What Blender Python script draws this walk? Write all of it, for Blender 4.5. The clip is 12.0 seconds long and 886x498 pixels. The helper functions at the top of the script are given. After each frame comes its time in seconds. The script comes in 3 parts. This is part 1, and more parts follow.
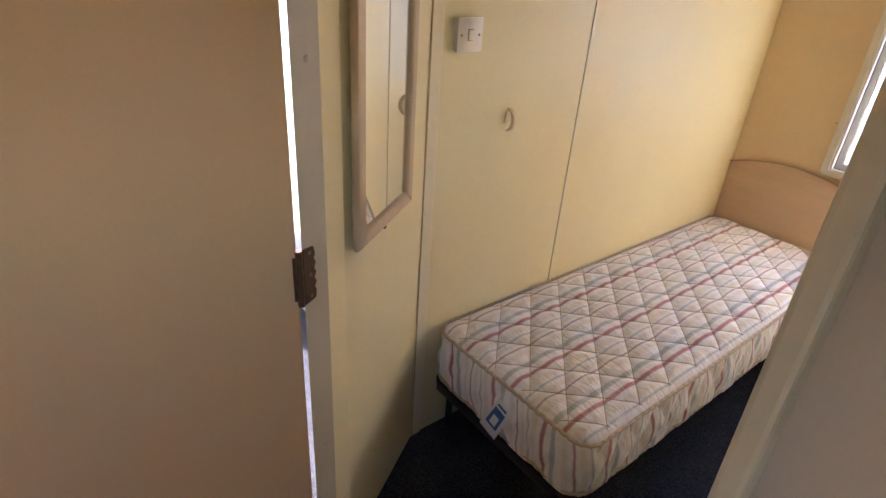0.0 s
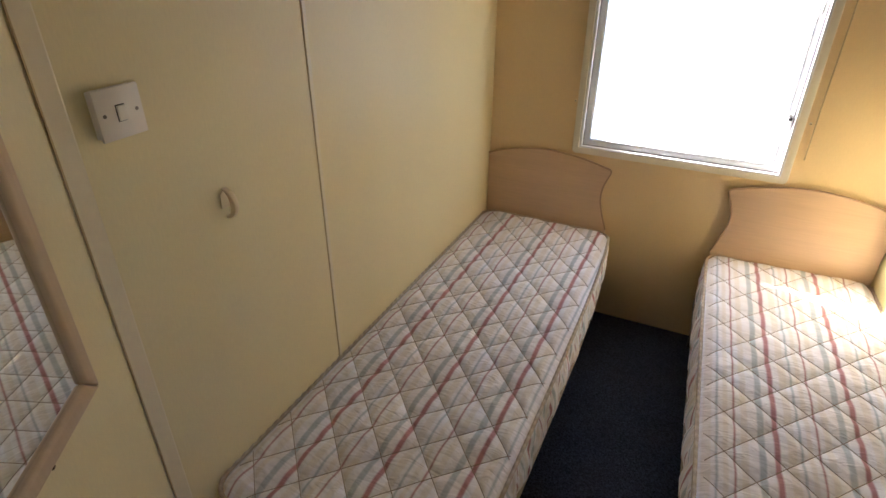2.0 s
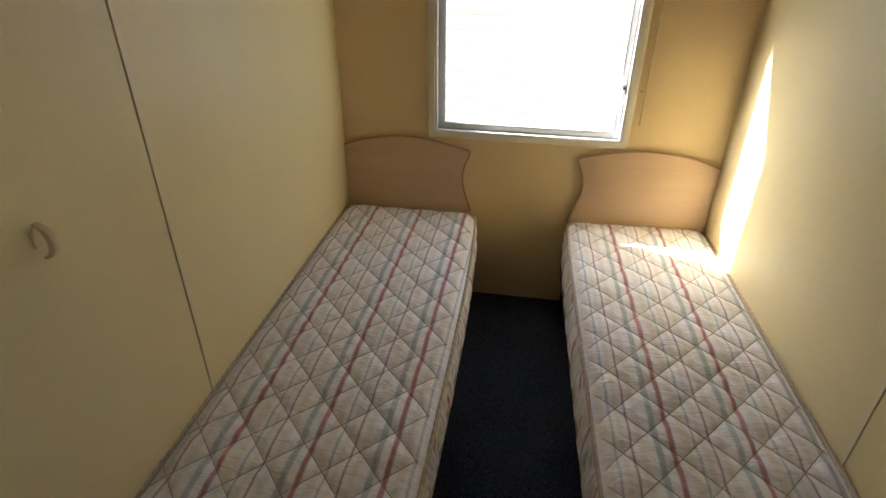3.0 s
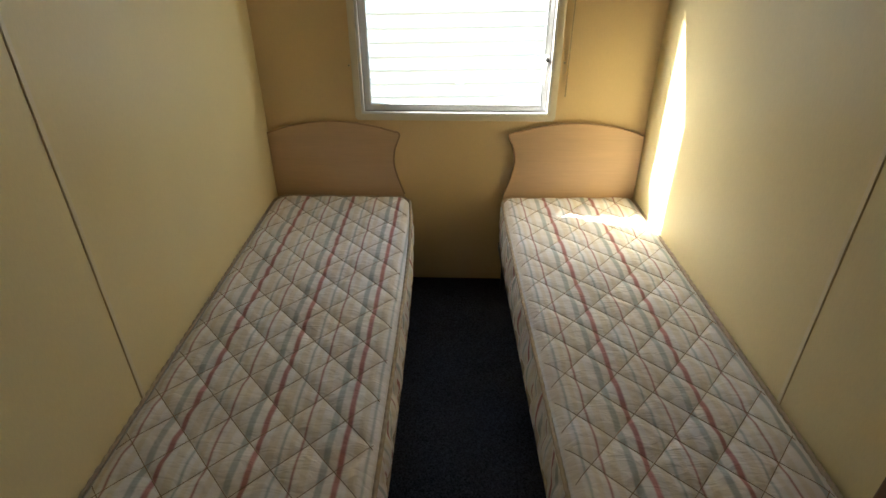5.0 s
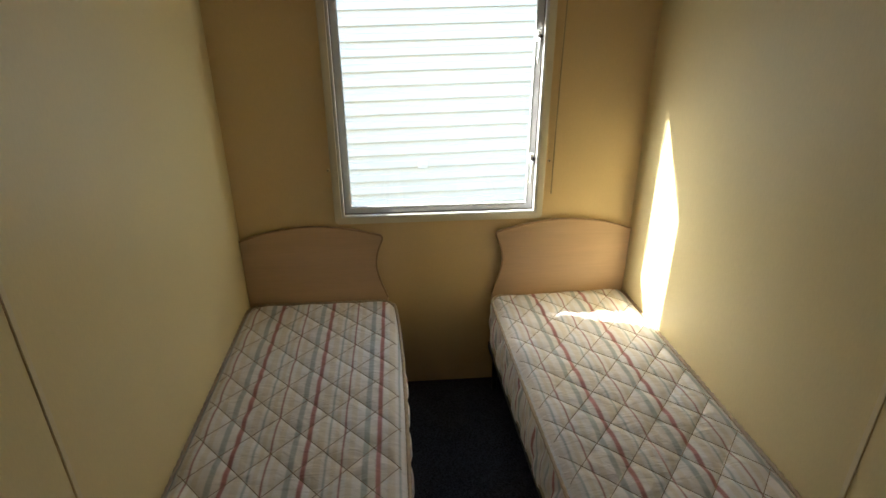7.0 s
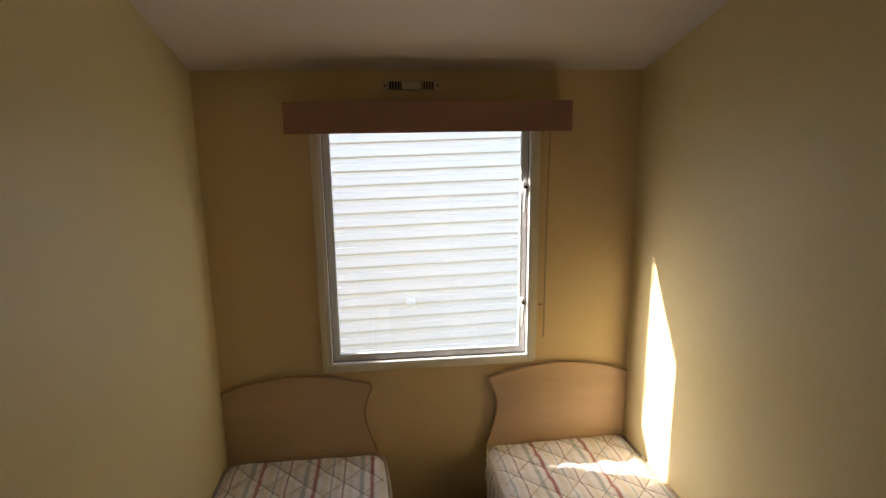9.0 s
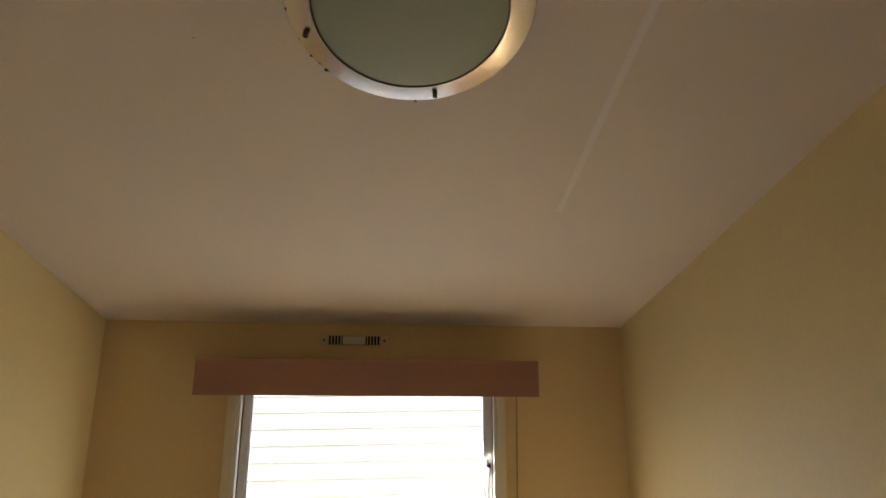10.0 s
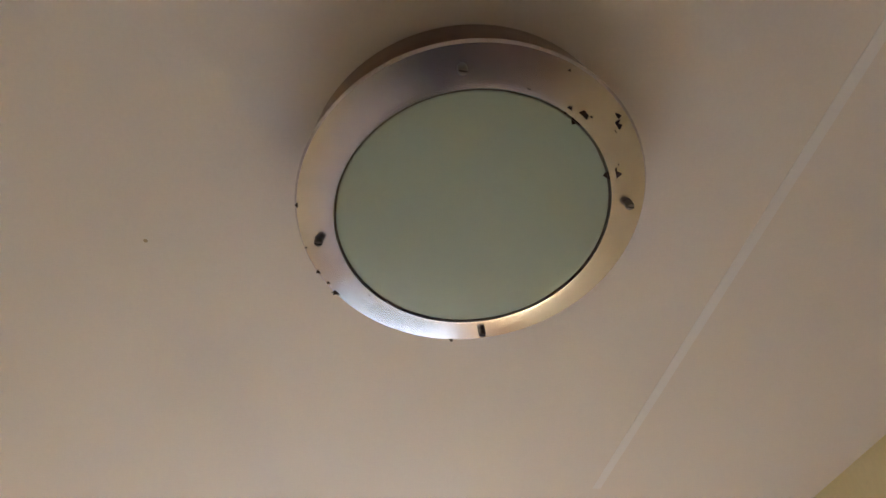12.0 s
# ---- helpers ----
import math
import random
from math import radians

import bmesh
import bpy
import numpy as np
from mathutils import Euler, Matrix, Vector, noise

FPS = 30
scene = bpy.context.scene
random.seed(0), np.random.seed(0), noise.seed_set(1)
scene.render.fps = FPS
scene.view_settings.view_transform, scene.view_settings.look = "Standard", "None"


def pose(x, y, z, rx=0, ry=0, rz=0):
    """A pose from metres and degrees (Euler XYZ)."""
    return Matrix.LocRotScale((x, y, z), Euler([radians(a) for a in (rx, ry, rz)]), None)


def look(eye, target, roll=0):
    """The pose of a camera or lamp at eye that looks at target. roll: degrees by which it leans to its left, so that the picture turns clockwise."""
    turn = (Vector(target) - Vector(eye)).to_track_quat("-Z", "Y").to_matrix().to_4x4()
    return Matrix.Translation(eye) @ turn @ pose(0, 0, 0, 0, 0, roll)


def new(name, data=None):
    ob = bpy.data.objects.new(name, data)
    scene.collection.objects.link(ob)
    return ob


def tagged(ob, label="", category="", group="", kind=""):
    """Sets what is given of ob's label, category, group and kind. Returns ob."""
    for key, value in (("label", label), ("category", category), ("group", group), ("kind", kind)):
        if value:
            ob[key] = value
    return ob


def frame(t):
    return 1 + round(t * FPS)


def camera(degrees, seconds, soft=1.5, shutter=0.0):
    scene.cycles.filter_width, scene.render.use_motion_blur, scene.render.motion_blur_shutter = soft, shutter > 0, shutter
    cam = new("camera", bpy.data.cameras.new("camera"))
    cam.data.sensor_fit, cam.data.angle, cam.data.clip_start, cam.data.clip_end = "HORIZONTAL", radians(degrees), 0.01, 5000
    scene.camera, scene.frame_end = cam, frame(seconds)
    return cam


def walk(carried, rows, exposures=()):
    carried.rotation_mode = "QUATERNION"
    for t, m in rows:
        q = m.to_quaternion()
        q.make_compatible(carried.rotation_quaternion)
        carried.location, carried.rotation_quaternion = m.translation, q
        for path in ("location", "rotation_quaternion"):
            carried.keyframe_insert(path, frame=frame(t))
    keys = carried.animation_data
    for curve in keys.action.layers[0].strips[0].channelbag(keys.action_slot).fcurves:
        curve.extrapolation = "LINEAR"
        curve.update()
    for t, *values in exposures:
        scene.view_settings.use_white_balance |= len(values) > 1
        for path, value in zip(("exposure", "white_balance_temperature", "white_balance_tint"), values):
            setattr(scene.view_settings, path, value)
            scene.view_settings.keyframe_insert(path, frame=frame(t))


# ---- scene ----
cam = camera(76.5, 12.0)
PATH = [
    (0, (1.231, -2.897, 1.535), (-0.127, -1.768, 0.596), 4.1),
    (0.5, (1.13, -2.813, 1.545), (-0.093, -1.545, 0.598), 3.0),
    (1, (1.073, -2.652, 1.565), (-0.081, -1.329, 0.607), 1.2),
    (1.5, (1.025, -2.577, 1.589), (-0.013, -1.165, 0.625), -0.4),
    (2, (0.939, -2.471, 1.608), (0.18, -0.901, 0.629), 0.2),
    (2.5, (0.885, -2.407, 1.587), (0.437, -0.726, 0.6), 1.2),
    (3, (0.866, -2.4, 1.591), (0.584, -0.701, 0.575), 0.5),
    (3.5, (0.855, -2.404, 1.592), (0.674, -0.703, 0.556), 0.4),
    (5.5, (0.853, -2.369, 1.51), (0.843, -0.655, 0.48), 0.1),
    (6, (0.755, -2.204, 1.637), (0.815, -0.532, 0.541), 0.6),
    (6.5, (0.679, -2.188, 1.615), (0.803, -0.439, 0.654), 0.3),
    (8.5, (0.674, -2.181, 1.685), (0.832, -0.296, 1.036), -0.9),
    (9, (0.661, -2.136, 1.69), (0.866, -0.191, 1.271), -0.7),
    (9.5, (0.823, -1.969, 1.725), (1.004, 0.022, 1.721), -0.7),
    (10, (0.922, -1.848, 1.738), (1.068, 0.098, 2.177), 0.5),
    (10.5, (0.868, -1.774, 1.753), (1.007, 0.082, 2.486), 1.6),
    (11, (0.837, -1.677, 1.851), (0.993, 0.128, 2.699), 1.3),
    (11.5, (0.814, -1.607, 1.869), (1.119, 0.032, 2.973), -1.2),
    (12, (0.814, -1.596, 1.863), (1.147, -0.023, 3.052), -1.0),
]
walk(cam, [(t, look(eye, target, roll)) for t, eye, target, roll in PATH],
     exposures=[(0, 4.68, 5650, 25), (0.5, 4.62, 5350, 24), (1.0, 4.3, 5350, 23), (1.5, 4.18, 5400, 21), (2.0, 3.88, 5600, 19),
                (2.5, 3.58, 5700, 15), (3.5, 3.35, 5850, 10), (6.5, 3.05, 5950, 6), (8.5, 2.52, 6250, 16), (9.0, 2.56, 6400, 18),
                (9.5, 2.66, 6400, 18), (10.0, 3.28, 6450, 17), (10.5, 3.68, 6250, 12), (11.2, 4.08, 5600, 13), (12, 4.24, 5300, 18)])

W = 1.66                     # room width at the window wall
SPLAY = 0.055                # the right wall runs outwards by this much per metre
FLOOR = -0.085
EAVE, SLOPE = 1.900, 0.303   # ceiling height at the window wall, rise per metre


def ceil_z(y):
    return EAVE - SLOPE * y


# ---- light ----
world = bpy.data.worlds.new("world")
scene.world = world
world.use_nodes = True
wn = world.node_tree
sky = wn.nodes.new("ShaderNodeTexSky")
sky.sky_type, sky.sun_disc = "NISHITA", False
sky.sun_elevation, sky.sun_rotation = radians(29.6), radians(288.5)
wn.nodes["Background"].inputs["Strength"].default_value = 0.15
wn.links.new(sky.outputs["Color"], wn.nodes["Background"].inputs["Color"])

sun = new("sun", bpy.data.lights.new("sun", "SUN"))
sun.data.energy, sun.data.angle, sun.data.color = 2.5, radians(0.5), (1.0, 0.93, 0.82)
sun.matrix_world = look((-3, 1.05, 2), (-2, 0.715, 1.40))


# ---- materials ----
def material(name, color, rough=0.5, metal=0.0, dark=0.85, grain=60.0, blotch=3.0, bump=0.1, depth=0.001, stretch=(1, 1, 1), spec=0.5, mixed=0.5):
    """A surface with grain and blotches at two scales."""
    m = bpy.data.materials.new(name)
    m.use_nodes = True
    t = m.node_tree
    b = t.nodes["Principled BSDF"]
    co = t.nodes.new("ShaderNodeTexCoord")
    mp = t.nodes.new("ShaderNodeMapping")
    mp.inputs["Scale"].default_value = stretch
    t.links.new(co.outputs["Object"], mp.inputs["Vector"])
    fine, wide = t.nodes.new("ShaderNodeTexNoise"), t.nodes.new("ShaderNodeTexNoise")
    fine.inputs["Scale"].default_value, fine.inputs["Detail"].default_value = grain, 4
    wide.inputs["Scale"].default_value, wide.inputs["Detail"].default_value = blotch, 3
    t.links.new(mp.outputs["Vector"], fine.inputs["Vector"])
    t.links.new(mp.outputs["Vector"], wide.inputs["Vector"])
    add = t.nodes.new("ShaderNodeMix")
    add.data_type = "FLOAT"
    add.inputs[0].default_value = mixed
    t.links.new(fine.outputs["Fac"], add.inputs[2])
    t.links.new(wide.outputs["Fac"], add.inputs[3])
    ramp = t.nodes.new("ShaderNodeValToRGB")
    ramp.color_ramp.elements[0].position, ramp.color_ramp.elements[1].position = 0.3, 0.7
    ramp.color_ramp.elements[0].color = (*[c * dark for c in color], 1)
    ramp.color_ramp.elements[1].color = (*color, 1)
    t.links.new(add.outputs[0], ramp.inputs["Fac"])
    t.links.new(ramp.outputs["Color"], b.inputs["Base Color"])
    b.inputs["Roughness"].default_value, b.inputs["Metallic"].default_value = rough, metal
    b.inputs["Specular IOR Level"].default_value = spec
    if bump:
        bp = t.nodes.new("ShaderNodeBump")
        bp.inputs["Strength"].default_value, bp.inputs["Distance"].default_value = bump, depth
        t.links.new(fine.outputs["Fac"], bp.inputs["Height"])
        t.links.new(bp.outputs["Normal"], b.inputs["Normal"])
    return m


WALL = material("cream_wallboard", (0.80, 0.668, 0.352), 0.45, dark=0.92, grain=220, blotch=2.5, bump=0.25, depth=0.0006, stretch=(1, 1, 0.25))
# Same board as WALL, with the window wall's warm bounced shade coloured in.
WALLW = material("wallboard_warm_shade", (0.81, 0.615, 0.33), 0.45, dark=0.92, grain=220, blotch=2.5, bump=0.25, depth=0.0006, stretch=(1, 1, 0.25))
# Darker than WALL, to dim the door wall and the corridor's bounced light.
CORRIDOR = material("darkened_wallboard", (0.46, 0.365, 0.26), 0.5, dark=0.93, grain=200, blotch=2.5)
TRIM = material("cream_trim", (0.80, 0.68, 0.44), 0.4, dark=0.92)
CEIL = material("ceiling_board", (0.84, 0.755, 0.68), 0.7, dark=0.95, grain=300, blotch=2, bump=0.15)
CARPET = material("navy_carpet", (0.074, 0.077, 0.097), 0.95, dark=0.03, grain=170, blotch=7, bump=1.0, depth=0.006, spec=0.1, mixed=0.15)
WOOD = material("pale_wood", (0.67, 0.47, 0.295), 0.4, dark=0.86, grain=26, blotch=4, bump=0.05, stretch=(0.3, 5, 5))
EDGING = material("wood_edging", (0.44, 0.28, 0.17), 0.4, dark=0.85)
PELMET = material("pinkish_wood", (0.46, 0.245, 0.19), 0.45, dark=0.88, grain=26, blotch=4, bump=0.05, stretch=(0.3, 5, 5))
BROWN = material("brown_wood", (0.20, 0.10, 0.06), 0.45, dark=0.8, grain=26, blotch=4, stretch=(5, 5, 0.3))
MIRFRAME = material("beech_frame", (0.60, 0.42, 0.235), 0.4, dark=0.85, grain=40, blotch=6, stretch=(3, 3, 0.4))
DOOR = material("door_board", (0.66, 0.42, 0.18), 0.5, dark=0.93, grain=150, blotch=2)
PVC = material("white_pvc", (0.80, 0.80, 0.78), 0.35, dark=0.95, bump=0)
ALU = material("grey_aluminium", (0.76, 0.77, 0.77), 0.4, metal=0.0, dark=0.9, bump=0)
TRIMW = material("cream_white_plastic", (0.80, 0.74, 0.60), 0.4, dark=0.95, bump=0)
PLASTIC = material("white_plastic", (0.80, 0.72, 0.61), 0.3, dark=0.96, bump=0)
IVORY = material("ivory_plastic", (0.74, 0.62, 0.40), 0.35, dark=0.9, bump=0)
BLACKMETAL = material("black_metal", (0.03, 0.028, 0.028), 0.45, metal=0.3, dark=0.6)
HINGE = material("tarnished_brass", (0.14, 0.085, 0.045), 0.45, metal=0.8, dark=0.5, grain=120)
STEEL = material("brushed_steel", (0.72, 0.67, 0.68), 0.27, metal=1.0, dark=0.85, grain=90, blotch=14, bump=0.02)
# The lamp drum's brownish shade and dark reflection are put into this colour.
DRUM_SHADE = material("shaded_steel", (0.34, 0.20, 0.13), 0.35, metal=0.9, dark=0.7, grain=60)
DARKSTEEL = material("screw_steel", (0.26, 0.22, 0.19), 0.4, metal=1.0, dark=0.6)
RUST = material("rust", (0.045, 0.022, 0.012), 0.9, dark=0.4, grain=300)
SLOT = material("dark_slot", (0.02, 0.015, 0.012), 0.9, bump=0)
PIPING = material("beige_piping", (0.58, 0.47, 0.34), 0.8, dark=0.75, grain=300)
LABELW = material("label_cloth", (0.78, 0.76, 0.70), 0.8, dark=0.92, grain=200)
LABELB = material("label_blue", (0.05, 0.14, 0.36), 0.8, dark=0.85)
# Thread colour, browned so that it carries the shade of the creases too.
THREAD_SHADE = material("thread_and_crease_shade", (0.42, 0.31, 0.20), 0.85, dark=0.7, grain=400)
CORD = material("cord", (0.55, 0.42, 0.25), 0.8, dark=0.8)
CLAD = material("pale_cladding", (0.82, 0.745, 0.64), 0.5, dark=0.96, grain=40, blotch=1)
GRASS = material("grass", (0.10, 0.12, 0.05), 0.95, dark=0.6, grain=30, blotch=1)
ROOF = material("roof_sheet", (0.35, 0.34, 0.32), 0.6)
FROST = material("frosted_glass", (0.40, 0.46, 0.36), 0.50, dark=0.97, bump=0)


def glass_material():
    m = bpy.data.materials.new("window_glass")
    m.use_nodes = True
    b = m.node_tree.nodes["Principled BSDF"]
    b.inputs["Base Color"].default_value = (0.97, 0.98, 0.97, 1)
    b.inputs["Roughness"].default_value, b.inputs["IOR"].default_value = 0.0, 1.45
    b.inputs["Transmission Weight"].default_value = 1.0
    return m


def mirror_material():
    m = bpy.data.materials.new("mirror_silver")
    m.use_nodes = True
    b = m.node_tree.nodes["Principled BSDF"]
    b.inputs["Base Color"].default_value = (0.86, 0.88, 0.86, 1)
    b.inputs["Metallic"].default_value, b.inputs["Roughness"].default_value = 1.0, 0.015
    return m


def ticking_material():
    """Striped mattress ticking: stripes run along v, u in metres across."""
    m = bpy.data.materials.new("striped_ticking")
    m.use_nodes = True
    t = m.node_tree
    b = t.nodes["Principled BSDF"]
    uv = t.nodes.new("ShaderNodeUVMap")
    uv.uv_map = "fabric"
    sep = t.nodes.new("ShaderNodeSeparateXYZ")
    t.links.new(uv.outputs["UV"], sep.inputs[0])
    wob = t.nodes.new("ShaderNodeTexNoise")
    wob.inputs["Scale"].default_value = 9
    t.links.new(uv.outputs["UV"], wob.inputs["Vector"])
    w2 = t.nodes.new("ShaderNodeMath")
    w2.operation = "MULTIPLY_ADD"
    w2.inputs[1].default_value, w2.inputs[2].default_value = 0.005, -0.0025
    t.links.new(wob.outputs["Fac"], w2.inputs[0])
    shift = t.nodes.new("ShaderNodeMath")
    t.links.new(sep.outputs["X"], shift.inputs[0])
    t.links.new(w2.outputs[0], shift.inputs[1])
    div = t.nodes.new("ShaderNodeMath")
    div.operation = "DIVIDE"
    div.inputs[1].default_value = STRIPE
    t.links.new(shift.outputs[0], div.inputs[0])
    fr = t.nodes.new("ShaderNodeMath")
    fr.operation = "FRACT"
    t.links.new(div.outputs[0], fr.inputs[0])
    ramp = t.nodes.new("ShaderNodeValToRGB")
    cream, red, blue, tan, wine = (0.92, 0.90, 0.90), (0.52, 0.26, 0.26), (0.55, 0.59, 0.60), (0.86, 0.81, 0.75), (0.48, 0.26, 0.25)
    stops = [(0.0, cream), (0.045, red), (0.110, cream), (0.20, tan), (0.30, cream), (0.352, blue), (0.380, cream), (0.44, tan), (0.50, cream), (0.567, wine), (0.590, cream), (0.66, tan), (0.74, cream), (0.86, blue), (0.94, cream)]
    cr = ramp.color_ramp
    cr.interpolation = "LINEAR"
    cr.elements.remove(cr.elements[1])
    cr.elements[0].position, cr.elements[0].color = 0.0, (*cream, 1)
    soft = 0.0125
    last = cream
    for p, c in stops[1:]:
        for q, k in ((p - soft, last), (p + soft, c)):
            e = cr.elements.new(q)
            e.color = (*k, 1)
        last = c
    t.links.new(fr.outputs[0], ramp.inputs["Fac"])
    co = t.nodes.new("ShaderNodeTexCoord")
    weave, stain = t.nodes.new("ShaderNodeTexNoise"), t.nodes.new("ShaderNodeTexNoise")
    weave.inputs["Scale"].default_value = 500
    stain.inputs["Scale"].default_value, stain.inputs["Detail"].default_value = 5, 4
    t.links.new(co.outputs["Object"], weave.inputs["Vector"])
    t.links.new(co.outputs["Object"], stain.inputs["Vector"])
    sr = t.nodes.new("ShaderNodeValToRGB")
    sr.color_ramp.elements[0].position, sr.color_ramp.elements[1].position = 0.35, 0.62
    sr.color_ramp.elements[0].color, sr.color_ramp.elements[1].color = (0.93, 0.90, 0.85, 1), (1, 1, 1, 1)
    t.links.new(stain.outputs["Fac"], sr.inputs["Fac"])
    mul = t.nodes.new("ShaderNodeMix")
    mul.data_type, mul.blend_type = "RGBA", "MULTIPLY"
    mul.inputs[0].default_value = 1.0
    t.links.new(ramp.outputs["Color"], mul.inputs[6])
    t.links.new(sr.outputs["Color"], mul.inputs[7])
    t.links.new(mul.outputs[2], b.inputs["Base Color"])
    b.inputs["Roughness"].default_value, b.inputs["Specular IOR Level"].default_value = 0.75, 0.25
    bp = t.nodes.new("ShaderNodeBump")
    bp.inputs["Strength"].default_value, bp.inputs["Distance"].default_value = 0.25, 0.0008
    t.links.new(weave.outputs["Fac"], bp.inputs["Height"])
    # soft puckers in the cloth between the quilting lines
    lay = t.nodes.new("ShaderNodeMapping")
    lay.inputs["Scale"].default_value = (16, 38, 20)
    t.links.new(co.outputs["Object"], lay.inputs["Vector"])
    pucker = t.nodes.new("ShaderNodeTexNoise")
    pucker.inputs["Scale"].default_value, pucker.inputs["Detail"].default_value, pucker.inputs["Distortion"].default_value = 1.0, 2.5, 0.8
    t.links.new(lay.outputs["Vector"], pucker.inputs["Vector"])
    bw = t.nodes.new("ShaderNodeBump")
    bw.inputs["Strength"].default_value, bw.inputs["Distance"].default_value = 0.7, 0.008
    t.links.new(pucker.outputs["Fac"], bw.inputs["Height"])
    t.links.new(bw.outputs["Normal"], bp.inputs["Normal"])
    t.links.new(bp.outputs["Normal"], b.inputs["Normal"])
    return m


STRIPE = 0.211
GLASS, MIRROR, TICKING = glass_material(), mirror_material(), ticking_material()


# ---- builders ----
def obj(name, bm, mat, parent=None, label=""):
    me = bpy.data.meshes.new(name)
    bm.to_mesh(me)
    bm.free()
    me.materials.append(mat)
    ob = new(name, me)
    if parent is not None:
        ob.parent = parent
    if label:
        ob["label"] = label
    return ob


def part(name, bm, mat, parent, label=""):
    return obj(name, bm, mat, parent, label)


def holder(name, m, label, category, group=""):
    e = new(name)
    e.matrix_world = m
    return tagged(e, label, category, group)


def smooth(ob, angle=40):
    for p in ob.data.polygons:
        p.use_smooth = True
    ob.data.set_sharp_from_angle(angle=radians(angle))
    return ob


def box(x0, x1, y0, y1, z0, z1, bevel=0.0, bm=None, segs=2):
    bm = bm or bmesh.new()
    made = bmesh.ops.create_cube(bm, size=1.0)["verts"]
    for v in made:
        v.co = Vector(((x0 + x1) / 2 + v.co.x * (x1 - x0), (y0 + y1) / 2 + v.co.y * (y1 - y0), (z0 + z1) / 2 + v.co.z * (z1 - z0)))
    if bevel:
        edges = {e for v in made for e in v.link_edges}
        bmesh.ops.bevel(bm, geom=list(edges), offset=bevel, segments=segs, profile=0.5, affect="EDGES")
    return bm


def prism(points, axis, a, b, bevel=0.0):
    """A solid from a plan outline: axis 'z' takes (x, y), 'y' takes (x, z), 'x' takes (y, z)."""
    bm = bmesh.new()
    def at(p, w):
        return {"z": (p[0], p[1], w), "y": (p[0], w, p[1]), "x": (w, p[0], p[1])}[axis]
    lo = [bm.verts.new(at(p, a)) for p in points]
    hi = [bm.verts.new(at(p, b)) for p in points]
    n = len(points)
    caps = [bm.faces.new(lo[::-1]), bm.faces.new(hi)]
    for i in range(n):
        bm.faces.new((lo[i], lo[(i + 1) % n], hi[(i + 1) % n], hi[i]))
    bmesh.ops.recalc_face_normals(bm, faces=bm.faces)
    if bevel:
        rim = {e for f in caps for e in f.edges}
        bmesh.ops.bevel(bm, geom=list(rim), offset=bevel, segments=3, profile=0.5, affect="EDGES")
    return bm


def tube(points, radius, closed=False, sides=8, bm=None):
    """A round rod along a line of points."""
    bm = bm or bmesh.new()
    pts = [Vector(p) for p in points]
    n = len(pts)
    rings = []
    up = None
    for i, p in enumerate(pts):
        a = pts[(i - 1) % n] if closed or i else p
        c = pts[(i + 1) % n] if closed or i < n - 1 else p
        d = (c - a).normalized()
        if up is None:
            up = d.orthogonal().normalized()
        up = (up - d * up.dot(d)).normalized()
        side = d.cross(up)
        rings.append([bm.verts.new(p + radius * (math.cos(k) * up + math.sin(k) * side)) for k in (2 * math.pi * j / sides for j in range(sides))])
    for i in range(n if closed else n - 1):
        r, q = rings[i], rings[(i + 1) % n]
        for j in range(sides):
            bm.faces.new((r[j], r[(j + 1) % sides], q[(j + 1) % sides], q[j]))
    if not closed:
        bm.faces.new(rings[0][::-1])
        bm.faces.new(rings[-1])
    bmesh.ops.recalc_face_normals(bm, faces=bm.faces)
    return bm


def lathe(profile, segs=64):
    """A turned solid about z from (radius, height) pairs."""
    bm = bmesh.new()
    rings = []
    for r, z in profile:
        if r < 1e-6:
            rings.append([bm.verts.new((0, 0, z))])
        else:
            rings.append([bm.verts.new((r * math.cos(2 * math.pi * k / segs), r * math.sin(2 * math.pi * k / segs), z)) for k in range(segs)])
    for a, b in zip(rings, rings[1:]):
        for k in range(segs):
            j = (k + 1) % segs
            if len(a) == 1:
                bm.faces.new((a[0], b[k], b[j]))
            elif len(b) == 1:
                bm.faces.new((a[k], a[j], b[0]))
            else:
                bm.faces.new((a[k], a[j], b[j], b[k]))
    bmesh.ops.recalc_face_normals(bm, faces=bm.faces)
    return bm


def structure(name, bm, mat, label, category):
    return tagged(obj(name, bm, mat), label, category, kind="structure")


# ---- room shell ----
A, M, B = (0.0, -1.962), (0.262, -2.372), (0.387, -2.476)   # angled wall beside the door
DOOR_L, DOOR_R, DOOR_TOP = 0.385, 1.154, 1.96
GL = dict(x0=0.447, x1=1.218, z0=0.784, z1=1.70)   # glazed opening

structure("floor", box(-1.75, 2.25, -4.3, 0.0, FLOOR - 0.06, FLOOR), CARPET, "dark navy blue cut-pile carpet floor", "carpet")


def side_wall(x0, x1, y0, y1):
    """A wall along y whose top follows the sloping ceiling."""
    return prism([(y0, FLOOR), (y1, FLOOR), (y1, ceil_z(y1) + 0.01), (y0, ceil_z(y0) + 0.01)], "x", x0, x1)


structure("wall_left", side_wall(-0.04, 0.0, -1.94, 0.0), WALL, "cream woodgrain-textured wallboard panels", "wall")


def right_x(y):
    return W - SPLAY * y


bm = side_wall(0.0, 0.04, -2.58, 0.0)
for v in bm.verts:
    v.co.x += right_x(v.co.y)
structure("wall_right", bm, WALL, "cream wallboard panels with sunlight on them", "wall")

